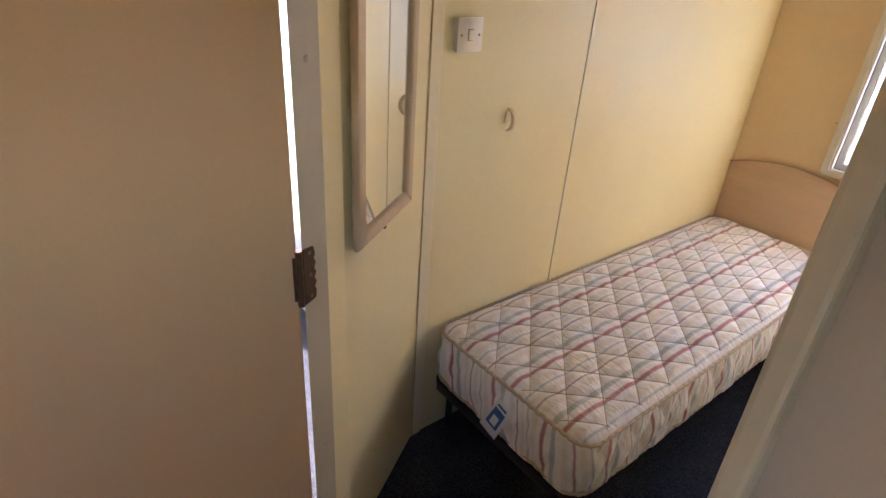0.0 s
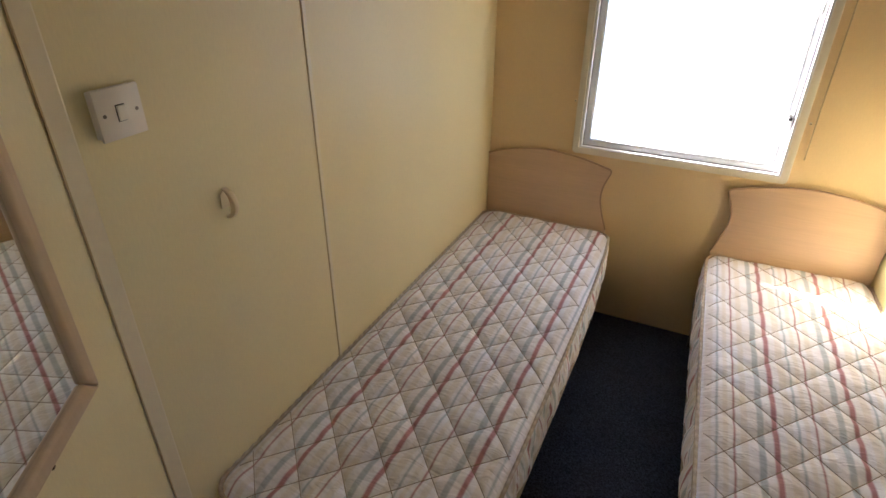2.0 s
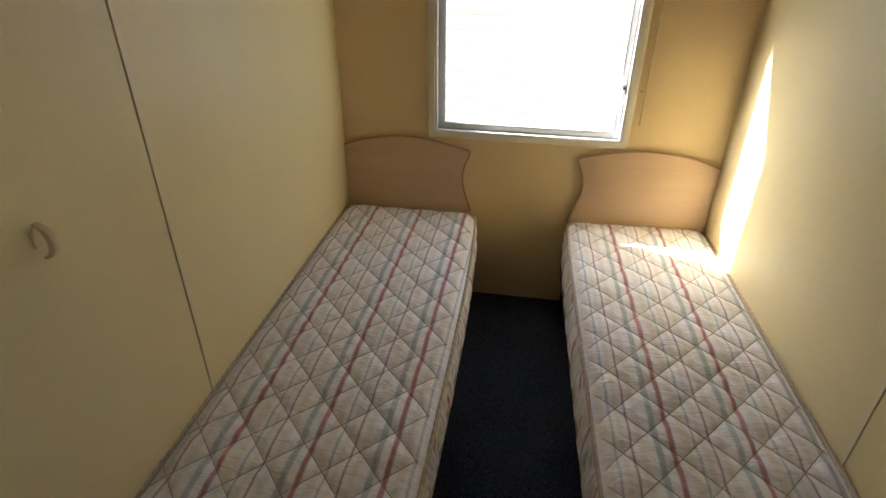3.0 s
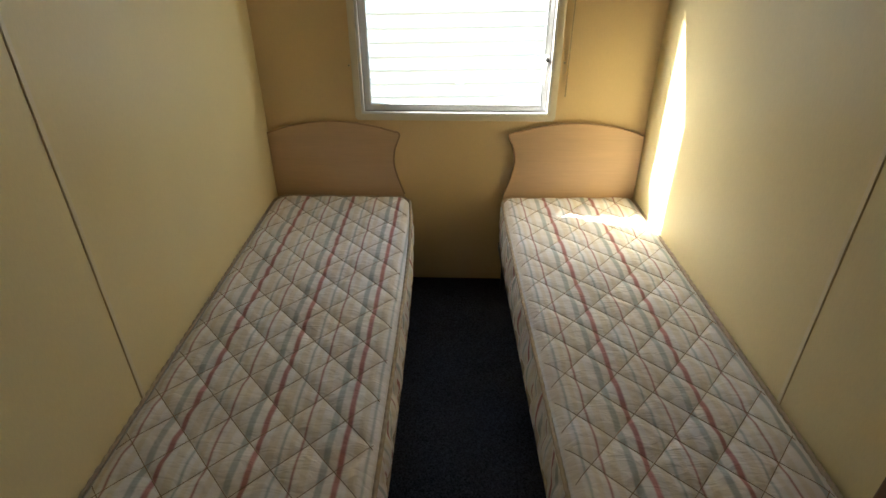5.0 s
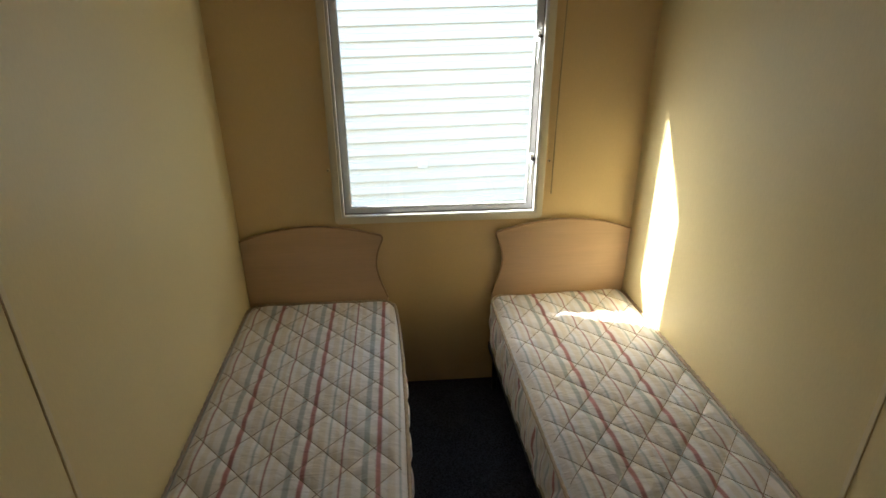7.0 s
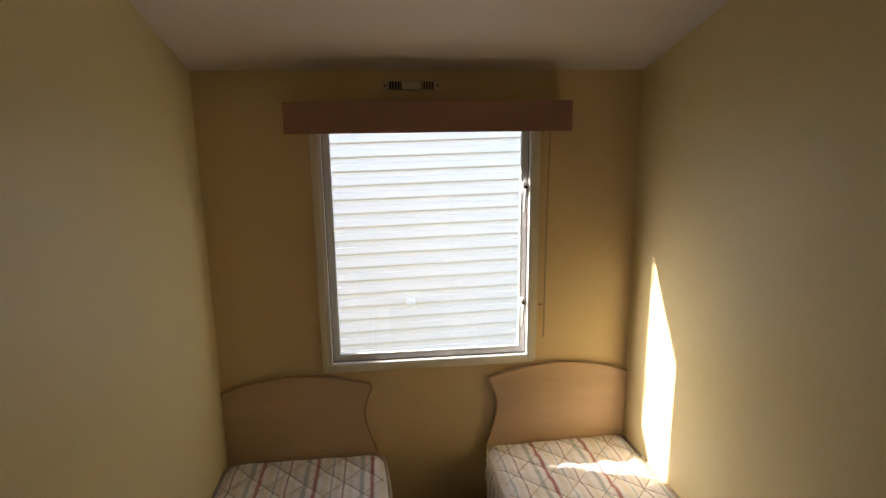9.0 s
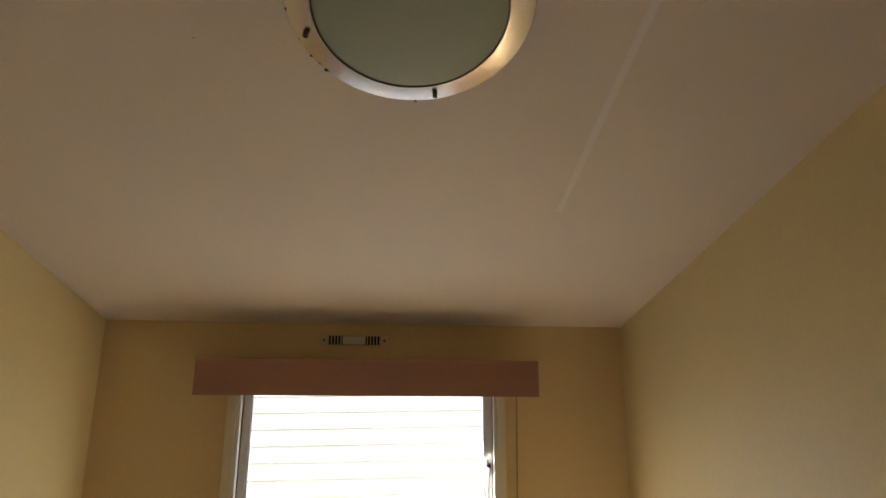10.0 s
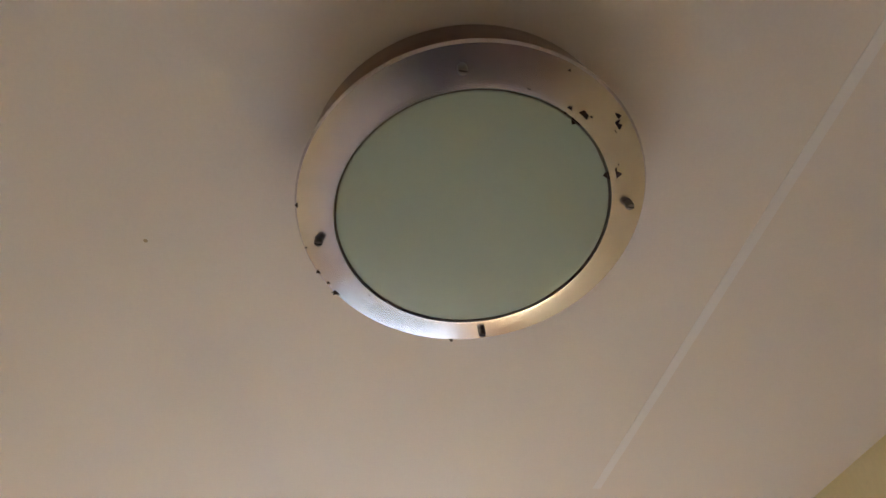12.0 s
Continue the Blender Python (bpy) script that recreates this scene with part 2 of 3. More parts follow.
# window wall with a through opening
bm = bmesh.new()
for x0, x1, z0, z1 in ((-0.04, GL["x0"] - 0.02, FLOOR, EAVE + 0.01), (GL["x1"] + 0.02, W + 0.04, FLOOR, EAVE + 0.01),
                       (GL["x0"] - 0.02, GL["x1"] + 0.02, FLOOR, GL["z0"] - 0.02), (GL["x0"] - 0.02, GL["x1"] + 0.02, GL["z1"] + 0.02, EAVE + 0.01)):
    box(x0, x1, 0.0, 0.055, z0, z1, bm=bm)
structure("wall_window", bm, WALLW, "cream wallboard around the window, warm shade put in its colour", "wall")

# angled wall
d = (Vector(M) - Vector(A)).normalized()
n_in = Vector((-d.y, d.x))
if n_in.x < 0:
    n_in = -n_in
out = -n_in * 0.04
bmq = bmesh.new()
low = [A, M, B, (B[0] + out.x, B[1] + out.y), (M[0] + out.x, M[1] + out.y), (A[0] + out.x, A[1] + out.y)]
vs = [bmq.verts.new((x, y, FLOOR)) for x, y in low] + [bmq.verts.new((x, y, ceil_z(y) + 0.01)) for x, y in low]
for f in ((0, 1, 4, 5), (1, 2, 3, 4), (6, 7, 10, 11), (7, 8, 9, 10), (0, 1, 7, 6), (1, 2, 8, 7), (2, 3, 9, 8), (3, 4, 10, 9), (4, 5, 11, 10), (5, 0, 6, 11)):
    bmq.faces.new([vs[i] for i in f])
bmesh.ops.recalc_face_normals(bmq, faces=bmq.faces)
structure("wall_angled", bmq, WALL, "narrow angled cream wall panel by the door", "wall")

# door wall
bm = bmesh.new()
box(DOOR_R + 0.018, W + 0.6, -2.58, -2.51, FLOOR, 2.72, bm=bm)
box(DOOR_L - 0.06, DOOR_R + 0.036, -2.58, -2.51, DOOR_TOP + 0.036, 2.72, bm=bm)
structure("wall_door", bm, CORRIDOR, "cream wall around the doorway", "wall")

# ceiling, sloping up from the window wall
bm = prism([(0.055, ceil_z(0.055)), (-2.58, ceil_z(-2.58)), (-2.58, ceil_z(-2.58) + 0.05), (0.055, ceil_z(0.055) + 0.05)], "x", -0.04, W + 0.19)
structure("ceiling", bm, CEIL, "plain off-white sloping ceiling board", "ceiling")
bm = prism([(-0.66, ceil_z(-0.66) - 0.0008), (-2.50, ceil_z(-2.5) - 0.0008), (-2.50, ceil_z(-2.5) + 0.002), (-0.66, ceil_z(-0.66) + 0.002)], "x", 1.264, 1.278)
structure("ceiling_strip", bm, material("ceiling_strip", (0.88, 0.83, 0.80), 0.45, dark=0.97), "pale jointing strip across the ceiling", "trim")

# corridor beyond the door; the openings in its walls are added for light
bm = bmesh.new()
box(-1.79, -1.75, -4.3, -2.85, FLOOR, 2.72, bm=bm)
box(-1.79, -1.75, -2.05, -1.9, FLOOR, 2.72, bm=bm)
box(-1.79, -1.75, -2.85, -2.05, FLOOR, 0.25, bm=bm)
box(-1.79, -1.75, -2.85, -2.05, 2.05, 2.72, bm=bm)
structure("wall_corridor_end", bm, WALL, "cream end wall with an opening added to let in light", "wall")
# unseen wall; its opening is added to brighten the door face
bm = bmesh.new()
box(2.25, 2.29, -4.3, -3.92, FLOOR, 2.72, bm=bm)
box(2.25, 2.29, -3.52, -2.51, FLOOR, 2.72, bm=bm)
box(2.25, 2.29, -3.92, -3.52, FLOOR, 1.2, bm=bm)
box(2.25, 2.29, -3.92, -3.52, 1.62, 2.72, bm=bm)
structure("wall_corridor_far", bm, CORRIDOR, "darkened corridor wall with an opening added to light the door", "wall")
# Unseen wall, dark so that little light returns through the doorway.
structure("wall_corridor_back", box(-1.79, 2.29, -4.34, -4.3, FLOOR, 2.72), CORRIDOR, "plain unseen corridor wall, darkened to bounce less light", "wall")
bm = bmesh.new()
box(-1.75, -1.55, -1.94, -1.90, FLOOR, 2.72, bm=bm)
box(-0.45, -0.04, -1.94, -1.90, FLOOR, 2.72, bm=bm)
box(-1.55, -0.45, -1.94, -1.90, FLOOR, 0.15, bm=bm)
box(-1.55, -0.45, -1.94, -1.90, 2.05, 2.72, bm=bm)
structure("wall_corridor_near", bm, WALL, "cream wall with an opening added to let in light", "wall")
bm = bmesh.new()
box(-1.79, 2.29, -4.34, -2.58, 2.72, 2.76, bm=bm)
box(-1.79, -0.04, -2.58, -1.90, 2.72, 2.76, bm=bm)
structure("ceiling_corridor", bm, CEIL, "plain off-white corridor ceiling", "ceiling")

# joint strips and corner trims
# Thin raised brown strips beside the cover strips and the corner bead.
SEAM = material("brown_joint_line", (0.54, 0.37, 0.17), 0.6, dark=0.85)
lean = math.degrees(math.atan(SPLAY))
for name, m in (("trim_seam_left", pose(0, -1.300, 0)), ("trim_seam_right", pose(right_x(-1.262), -1.262, 0, 0, 0, 180 + lean))):
    flip = 1 if name == "trim_seam_left" else -1
    ya, yb = sorted((0.0, -0.013 * flip))
    structure(name, box(0.0, 0.0025, ya, yb, FLOOR, ceil_z(-1.26), 0.0008), TRIM, "narrow cream cover strip over a panel joint", "trim").matrix_world = m
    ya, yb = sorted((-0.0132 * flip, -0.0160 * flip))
    structure(name + "_line", box(0.0, 0.001, ya, yb, FLOOR, ceil_z(-1.26)), SEAM, "brown line along a panel joint", "trim").matrix_world = m
structure("trim_corner", box(0.0, 0.009, -1.972, -1.930, FLOOR, ceil_z(-1.95), 0.004), TRIM, "cream vertical corner bead", "trim")
structure("trim_corner_line", box(0.009, 0.0115, -1.972, -1.969, FLOOR, ceil_z(-1.95)), SEAM, "brown line beside the corner bead", "trim")

# ---- door ----
lining = material("door_lining", (0.50, 0.42, 0.27), 0.5, dark=0.92)
fr_ob = holder("door_frame", pose(0, 0, 0), "cream painted wooden door frame", "door frame")
fr_ob["kind"] = "structure"
part("jamb", prism([(0.388, -2.477), (0.414, -2.538), (0.376, -2.519), (0.354, -2.490)], "z", FLOOR, DOOR_TOP, 0.002), lining, fr_ob)
part("jamb", box(DOOR_R, DOOR_R + 0.018, -2.60, -2.50, FLOOR, DOOR_TOP, 0.004), lining, fr_ob)
part("head", box(DOOR_L - 0.05, DOOR_R + 0.036, -2.60, -2.50, DOOR_TOP, DOOR_TOP + 0.036, 0.003), lining, fr_ob)
for z in (1.375, 0.55):
    part("screw_cap", lathe([(0, 0.004), (0.004, 0.003), (0.006, 0)], 16), lining, fr_ob).matrix_local = pose(0.400, -2.506, z, 0, 90, 23)

door = holder("door", pose(0.407, -2.5455, 0, 0, 0, -112), "open plain buff-coloured flush bedroom door", "door")
part("door_leaf", box(0.0, 0.70, -0.036, 0.0, FLOOR + 0.01, DOOR_TOP - 0.004, 0.002), DOOR, door)
hinge = part("hinge", box(-0.006, 0.008, 0.0, 0.004, 0.950, 1.04, 0.001), HINGE, door, "tarnished brass butt hinge")
part("knuckle", tube([(-0.004, 0.007, 0.942), (-0.004, 0.007, 1.057)], 0.0065), HINGE, hinge)
leaf = prism([(0, 0), (0.028, 0.004), (0.030, 0.02), (0.026, 0.028), (0.031, 0.038), (0.026, 0.048), (0.031, 0.058), (0.026, 0.068), (0.031, 0.078), (0.026, 0.088), (0.030, 0.096), (0.026, 0.112), (0, 0.115)], "x", 0.0, 0.003)
hl = tagged(obj("door_hinge_leaf", leaf, HINGE), "tarnished shaped hinge leaf screwed to the jamb", "hinge")
hl.matrix_world = pose(0.4137, -2.5375, 0.942, 0, 0, 23)
for dy, dz in ((0.016, 0.012), (0.016, 0.103), (0.016, 0.058)):
    part("screw", lathe([(0, 0.0015), (0.003, 0.001), (0.004, 0)], 12), DARKSTEEL, hl).matrix_local = pose(0.003, dy, dz, 0, 90, 0)


# ---- window ----
win = holder("window_1", pose(0, 0, 0), "white framed single-pane window looking onto pale cladding", "window")
win["kind"] = "structure"


def ring(x0, x1, z0, z1, w, y0, y1, r=0.0, bevel=0.002):
    """A rectangular frame in the window plane."""
    bm = bmesh.new()
    def loop(a0, a1, b0, b1, rad):
        pts = []
        for cx, cz, s in ((a1 - rad, b1 - rad, 0), (a0 + rad, b1 - rad, 90), (a0 + rad, b0 + rad, 180), (a1 - rad, b0 + rad, 270)):
            for k in range(5):
                ang = radians(s + 22.5 * k)
                pts.append((cx + rad * math.cos(ang), cz + rad * math.sin(ang)))
        return pts
    o, i = loop(x0, x1, z0, z1, max(r, 0.0015)), loop(x0 + w, x1 - w, z0 + w, z1 - w, max(r - w, 0.0015))
    n = len(o)
    V = [[bm.verts.new((x, y, z)) for x, z in pts] for pts, y in ((o, y0), (i, y0), (i, y1), (o, y1))]
    for a, b in ((0, 1), (1, 2), (2, 3), (3, 0)):
        for k in range(n):
            j = (k + 1) % n
            bm.faces.new((V[a][k], V[a][j], V[b][j], V[b][k]))
    bmesh.ops.recalc_face_normals(bm, faces=bm.faces)
    if bevel:
        es = [e for e in bm.edges if len(e.link_faces) == 2 and e.calc_face_angle(0) > 1.2 and e.calc_length() > 0.02]
        bmesh.ops.bevel(bm, geom=es, offset=bevel, segments=2, profile=0.5, affect="EDGES")
    return bm


GX0, GX1, GZ0, GZ1 = GL["x0"], GL["x1"], GL["z0"], GL["z1"]
smooth(part("window_trim", ring(GX0 - 0.048, GX1 + 0.046, GZ0 - 0.042, GZ1 + 0.05, 0.028, -0.012, 0.0, 0.02), TRIMW, win, "cream plastic trim ring"))
smooth(part("window_frame", ring(GX0 - 0.0195, GX1 + 0.0195, GZ0 - 0.0195, GZ1 + 0.0195, 0.012, -0.010, 0.056), PVC, win, "white frame"))
part("seal", ring(GX0 - 0.0073, GX1 + 0.0073, GZ0 - 0.0073, GZ1 + 0.0073, 0.0025, 0.010, 0.0138, bevel=0), DARKSTEEL, win, "thin grey rubber seal")
part("glazing_bead", ring(GX0 + 0.0182, GX1 - 0.0182, GZ0 + 0.0182, GZ1 - 0.0182, 0.004, 0.016, 0.026, bevel=0), PVC, win, "thin white glazing bead")
smooth(part("sash", ring(GX0 - 0.007, GX1 + 0.007, GZ0 - 0.007, GZ1 + 0.007, 0.025, 0.014, 0.040), ALU, win, "grey aluminium sash"))
pane = part("pane", box(GX0 + 0.002, GX1 - 0.002, 0.026, 0.030, GZ0 + 0.002, GZ1 - 0.002), GLASS, win)
pane.visible_shadow = False
for z in (1.455, 0.988):
    h = part("window_catch", box(GX1 - 0.018, GX1 - 0.002, 0.000, 0.013, z - 0.012, z + 0.028, 0.003), PVC, win, "white window catch")
    smooth(part("lever", tube([(GX1 - 0.009, -0.006, z + 0.008), (GX1 - 0.010, -0.014, z - 0.004), (GX1 - 0.011, -0.014, z - 0.045), (GX1 - 0.012, -0.010, z - 0.085)], 0.0045), ALU, h))
    part("boss", lathe([(0, 0.020), (0.006, 0.018), (0.008, 0.0)], 20), SLOT, h).matrix_local = pose(GX1 - 0.009, 0.002, z + 0.010, 90, 0, 0)

# ---- pelmet, vent, cord ----
pel = holder("pelmet", pose(0, 0, 0), "pinkish wood-effect box pelmet above the window", "pelmet")
PX0, PX1, PZ0, PZ1, PY = 0.330, 1.346, 1.677, 1.783, -0.127
part("front_board", box(PX0, PX1, PY, PY + 0.015, PZ0, PZ1, 0.0015), PELMET, pel)
for x in (PX0, PX1 - 0.015):
    part("end_board", box(x, x + 0.015, PY + 0.0155, -0.001, PZ0, PZ1, 0.0015), PELMET, pel)
part("top_board", box(PX0 + 0.0155, PX1 - 0.0155, PY + 0.0155, -0.001, PZ1 - 0.016, PZ1 - 0.001, 0.0015), PELMET, pel)
part("track", box(PX0 + 0.05, PX1 - 0.05, -0.06, -0.035, PZ0 + 0.045, PZ0 + 0.06, 0.002), PVC, pel, "white curtain track")

vent = holder("wall_vent", pose(0.777, 0, 1.845), "cream plastic ventilation grille with slotted ends", "vent")
part("plate", box(-0.105, 0.105, -0.006, 0.0, -0.019, 0.019, 0.003), IVORY, vent)
part("grille_back", box(-0.084, 0.084, -0.0075, -0.006, -0.014, 0.014), SLOT, vent, "dark grille opening")
part("slider", box(-0.036, 0.036, -0.013, -0.0075, -0.013, 0.013, 0.002), PLASTIC, vent, "ribbed translucent slider")
for i in range(9):
    part("slider_rib", box(-0.034 + i * 0.0085 - 0.002, -0.034 + i * 0.0085 + 0.002, -0.0155, -0.013, -0.011, 0.011), PLASTIC, vent)
for s in (-1, 1):
    for i in range(5):
        x = s * (0.042 + i * 0.010)
        part("slat", box(x - 0.0014, x + 0.0014, -0.011, -0.0075, -0.014, 0.014), IVORY, vent)
    part("screw", lathe([(0, 0.0015), (0.0035, 0.001), (0.0045, 0)], 12), DARKSTEEL, vent).matrix_local = pose(s * 0.096, -0.006, 0.0, 90, 0, 0)

cord = holder("pull_cord", pose(0, 0, 0), "thin beige blind cord hanging beside the window", "cord")
part("string", tube([(1.300, -0.012, 1.69), (1.297, -0.010, 1.4), (1.295, -0.009, 1.1), (1.296, -0.008, 0.865)], 0.0026, sides=6), CORD, cord)
smooth(part("acorn", lathe([(0, 0), (0.003, 0.001), (0.0035, 0.010), (0.002, 0.016), (0, 0.017)], 12), CORD, cord)).matrix_local = pose(1.296, -0.008, 0.848)
for x, z in ((0.388, 0.972), (1.279, 0.988)):
    e = holder("screw_hook", pose(x, 0, z), "small brass screw beside the window", "screw")
    smooth(part("shank", tube([(0, 0, 0), (0, -0.010, 0.0), (0.002, -0.014, 0.003)], 0.0018, sides=6), HINGE, e))
    smooth(part("washer", lathe([(0, 0.002), (0.005, 0.001), (0.006, 0)], 16), IVORY, e)).matrix_local = pose(0, 0, 0, 90, 0, 0)


# ---- headboards ----
def curve_pts(keys, steps=10):
    """Points on a smooth line through the keys."""
    K = [Vector((*k, 0)) for k in keys]
    K = [2 * K[0] - K[1]] + K + [2 * K[-1] - K[-2]]
    pts = []
    for i in range(1, len(K) - 2):
        for s in range(steps):
            u = s / steps
            p = 0.5 * (2 * K[i] + (K[i + 1] - K[i - 1]) * u + (2 * K[i - 1] - 5 * K[i] + 4 * K[i + 1] - K[i + 2]) * u * u + (3 * K[i] - K[i - 1] - 3 * K[i + 1] + K[i + 2]) * u ** 3)
            pts.append((p.x, p.y))
    return pts + [keys[-1]]


def headboard(sign, x_wall):
    top = curve_pts([(0.002, 0.682), (0.12, 0.718), (0.28, 0.738), (0.44, 0.724), (0.582, 0.690)])
    side = curve_pts([(0.588, 0.682), (0.586, 0.668), (0.564, 0.608), (0.558, 0.545), (0.573, 0.475), (0.600, 0.395)])
    out = [(0.002, 0.26)] + top + side + [(0.600, 0.26)]
    th = holder("headboard", pose(x_wall, 0, 0), "pale wood-effect headboard with arched top and curved side", "headboard", "headboards of the twin beds")
    smooth(part("panel", prism([(sign * x, z) for x, z in out], "y", -0.022, -0.004, 0.004), WOOD, th))
    line = [(sign * x, -0.020, z) for x, z in top + side]
    smooth(part("edging", tube(line, 0.0038, sides=8), EDGING, th, "darker rounded edge strip"))
    return th


headboard(1, 0.0)
headboard(-1, W)


# ---- mattresses and bed bases ----
ML, MT = 1.850, 0.215
QA, QB = 0.150, 0.155          # diamond width and length


def puff(u, v):
    return (min(1, 1.35 * abs(math.sin(math.pi * u))) * min(1, 1.35 * abs(math.sin(math.pi * v)))) ** 0.75


def mattress_mesh(MW, red, qx, qy, anchor, taper):
    """Quilted top panel: x across, y from the head end (0) to the foot (-ML)."""
    nx, ny, r = 190, 530, 0.065
    X, Y = np.linspace(0, MW, nx + 1), np.linspace(0, -ML, ny + 1)
    verts, uvs = [], []
    for y in Y:
        for x in X:
            px, py = x, y
            cx = r if x < r else (MW - r if x > MW - r else None)
            cy = -r if y > -r else (-ML + r if y < -ML + r else None)
            if cx is not None and cy is not None:
                a, b = (x - cx) / r, (y - cy) / r
                px, py = cx + r * a * math.sqrt(1 - b * b / 2), cy + r * b * math.sqrt(1 - a * a / 2)
            edge = min(x, MW - x, -y, ML + y)
            u, v = (px - qx) / QA + (py - qy) / QB, (px - qx) / QA - (py - qy) / QB
            rise = 0.0100 * puff(u, v) * min(1, edge / 0.045)
            roll = -0.016 * (1 - min(1, edge / 0.045)) ** 2
            sag = 0.006 * noise.noise((px * 3, py * 3, 1.0)) + 0.002 * noise.noise((px * 14, py * 14, 4.0))
            px = anchor + (px - anchor) * (1 - taper * math.exp(py / 0.35))
            verts.append((px, py, rise + roll + sag * min(1, edge / 0.05)))
            uvs.append((px - red + 0.0164, py))
    faces = [(j * (nx + 1) + i, (j + 1) * (nx + 1) + i, (j + 1) * (nx + 1) + i + 1, j * (nx + 1) + i + 1) for j in range(ny) for i in range(nx)]
    rim = [i for i in range(nx + 1)] + [j * (nx + 1) + nx for j in range(1, ny + 1)] + [ny * (nx + 1) + i for i in range(nx - 1, -1, -1)] + [j * (nx + 1) for j in range(ny - 1, 0, -1)]
    return verts, uvs, faces, [verts[i] for i in rim]


def mesh_uv(name, verts, uvs, faces, mat):
    me = bpy.data.meshes.new(name)
    me.from_pydata(verts, [], faces)
    layer = me.uv_layers.new(name="fabric")
    flat = np.array([uvs[l.vertex_index] for l in me.loops], dtype=np.float32).ravel()
    layer.data.foreach_set("uv", flat)
    me.materials.append(mat)
    me.polygons.foreach_set("use_smooth", [True] * len(me.polygons))
    return me


def mattress(m, label, MW, red, qx, qy, anchor, taper):
    th = holder("mattress", m, label, "mattress", "twin bed mattresses")
    verts, uvs, faces, rim = mattress_mesh(MW, red, qx, qy, anchor, taper)
    ob = new("quilted_top", mesh_uv("quilted_top", verts, uvs, faces, TICKING))
    ob.parent = th
    n = len(rim)
    cen = Vector((MW / 2, -ML / 2))
    length = [0.0]
    for i in range(n):
        length.append(length[-1] + (Vector(rim[(i + 1) % n][:2]) - Vector(rim[i][:2])).length)
    bv, bu, bf = [], [], []
    rows = 14
    for k in range(rows + 1):
        f = k / rows
        for i in range(n + 1):
            p = Vector(rim[i % n])
            a, b = Vector(rim[(i - 1) % n]), Vector(rim[(i + 1) % n])
            t = (b - a).normalized()
            nrm = Vector((t.y, -t.x, 0))
            if nrm.xy.dot(p.xy - cen) < 0:
                nrm = -nrm
            s = length[i]
            q = puff(s / 0.15 + f, s / 0.15 - f) * 0.010 + 0.008 * math.sin(math.pi * f)
            q += 0.004 * noise.noise((s * 6, f * 3, 2.0))
            bv.append(p + nrm * q + Vector((0, 0, -f * (MT - 0.016) - 0.002)))
            bu.append((s + 0.03 * f, f))
    for k in range(rows):
        for i in range(n):
            a = k * (n + 1) + i
            bf.append((a, a + 1, a + n + 2, a + n + 1))
    bo = new("border", mesh_uv("border", bv, bu, bf, TICKING))
    bo.parent = th
    # stitch lines along the quilting, in the creases; their brown includes crease shade
    sv, sf = [], []
    inset = 0.012
    for fam in (1, -1):
        for k in range(-30, 31):
            run = []
            for i in range(0, 401):
                y = -ML * i / 400
                x = qx + QA * (k - fam * (y - qy) / QB)
                if inset < x < MW - inset and -ML + inset < y < -inset:
                    wx = anchor + (x - anchor) * (1 - taper * math.exp(y / 0.35))
                    edge = min(x, MW - x, -y, ML + y)
                    z = -0.016 * (1 - min(1, edge / 0.045)) ** 2 + (0.006 * noise.noise((x * 3, y * 3, 1.0)) + 0.002 * noise.noise((x * 14, y * 14, 4.0))) * min(1, edge / 0.05)
                    run.append((wx, y, z + 0.0030))
            for p, q in zip(run, run[1:]):
                t = (Vector(q) - Vector(p)).normalized()
                s = Vector((t.y, -t.x, 0)).normalized() * 0.0010
                base = len(sv)
                P, Q = Vector(p), Vector(q)
                up = Vector((0, 0, 0.0012))
                sv += [P - s, P + up, P + s, Q - s, Q + up, Q + s]
                sf += [(base, base + 1, base + 4, base + 3), (base + 1, base + 2, base + 5, base + 4)]
    sm = bpy.data.meshes.new("stitching")
    sm.from_pydata(sv, [], sf)
    sm.materials.append(THREAD_SHADE)
    so = new("stitching", sm)
    so.parent = th
    so["label"] = "quilting stitches, crease shade put in their brown"
    # underside
    base = bv[rows * (n + 1):rows * (n + 1) + n]
    bm = bmesh.new()
    bm.faces.new([bm.verts.new(v) for v in base])
    part("underside", bm, LABELW, th)
    for dz in (-0.013, -MT + 0.008):
        line = []
        for i in range(0, n, 2):
            p = Vector(rim[i])
            off = Vector((0.006 if p.x > MW - 0.05 else (-0.004 if p.x < 0.05 else 0), -0.006 if p.y < -ML + 0.05 else (0.004 if p.y > -0.05 else 0)))
            line.append((p.x + off.x, p.y + off.y, dz + 0.002 * math.sin(i * 0.7)))
        smooth(part("piping", tube(line, 0.0060, closed=True, sides=8), PIPING, th, "beige corded piping"))
    return th


TOPZ = 0.392
WL, WR = 0.660, 0.610
ml = mattress(pose(0.006, -0.028, TOPZ), "quilted cream mattress with red and grey stripes against the wall", WL, 0.155, 0.565, -0.734, 0.0, 0.07)
mr = mattress(pose(1.044, -0.028, TOPZ, 0, 0, 2.7), "quilted striped mattress with a patch of sunlight at its head", WR, 0.195, 0.214, -1.012, WR, 0.02)

# sewn care label on the foot of one mattress
lab = part("care_label", prism([(-0.026, -0.085), (0.030, -0.085), (0.028, 0.002), (-0.022, 0.004)], "y", -0.0012, 0.0), LABELW, ml, "white and blue care label")
lab.matrix_local = pose(0.365, -ML - 0.016, -0.078, -20, 14, 0) @ Matrix.Diagonal((1.3, 1.0, 1.3, 1))
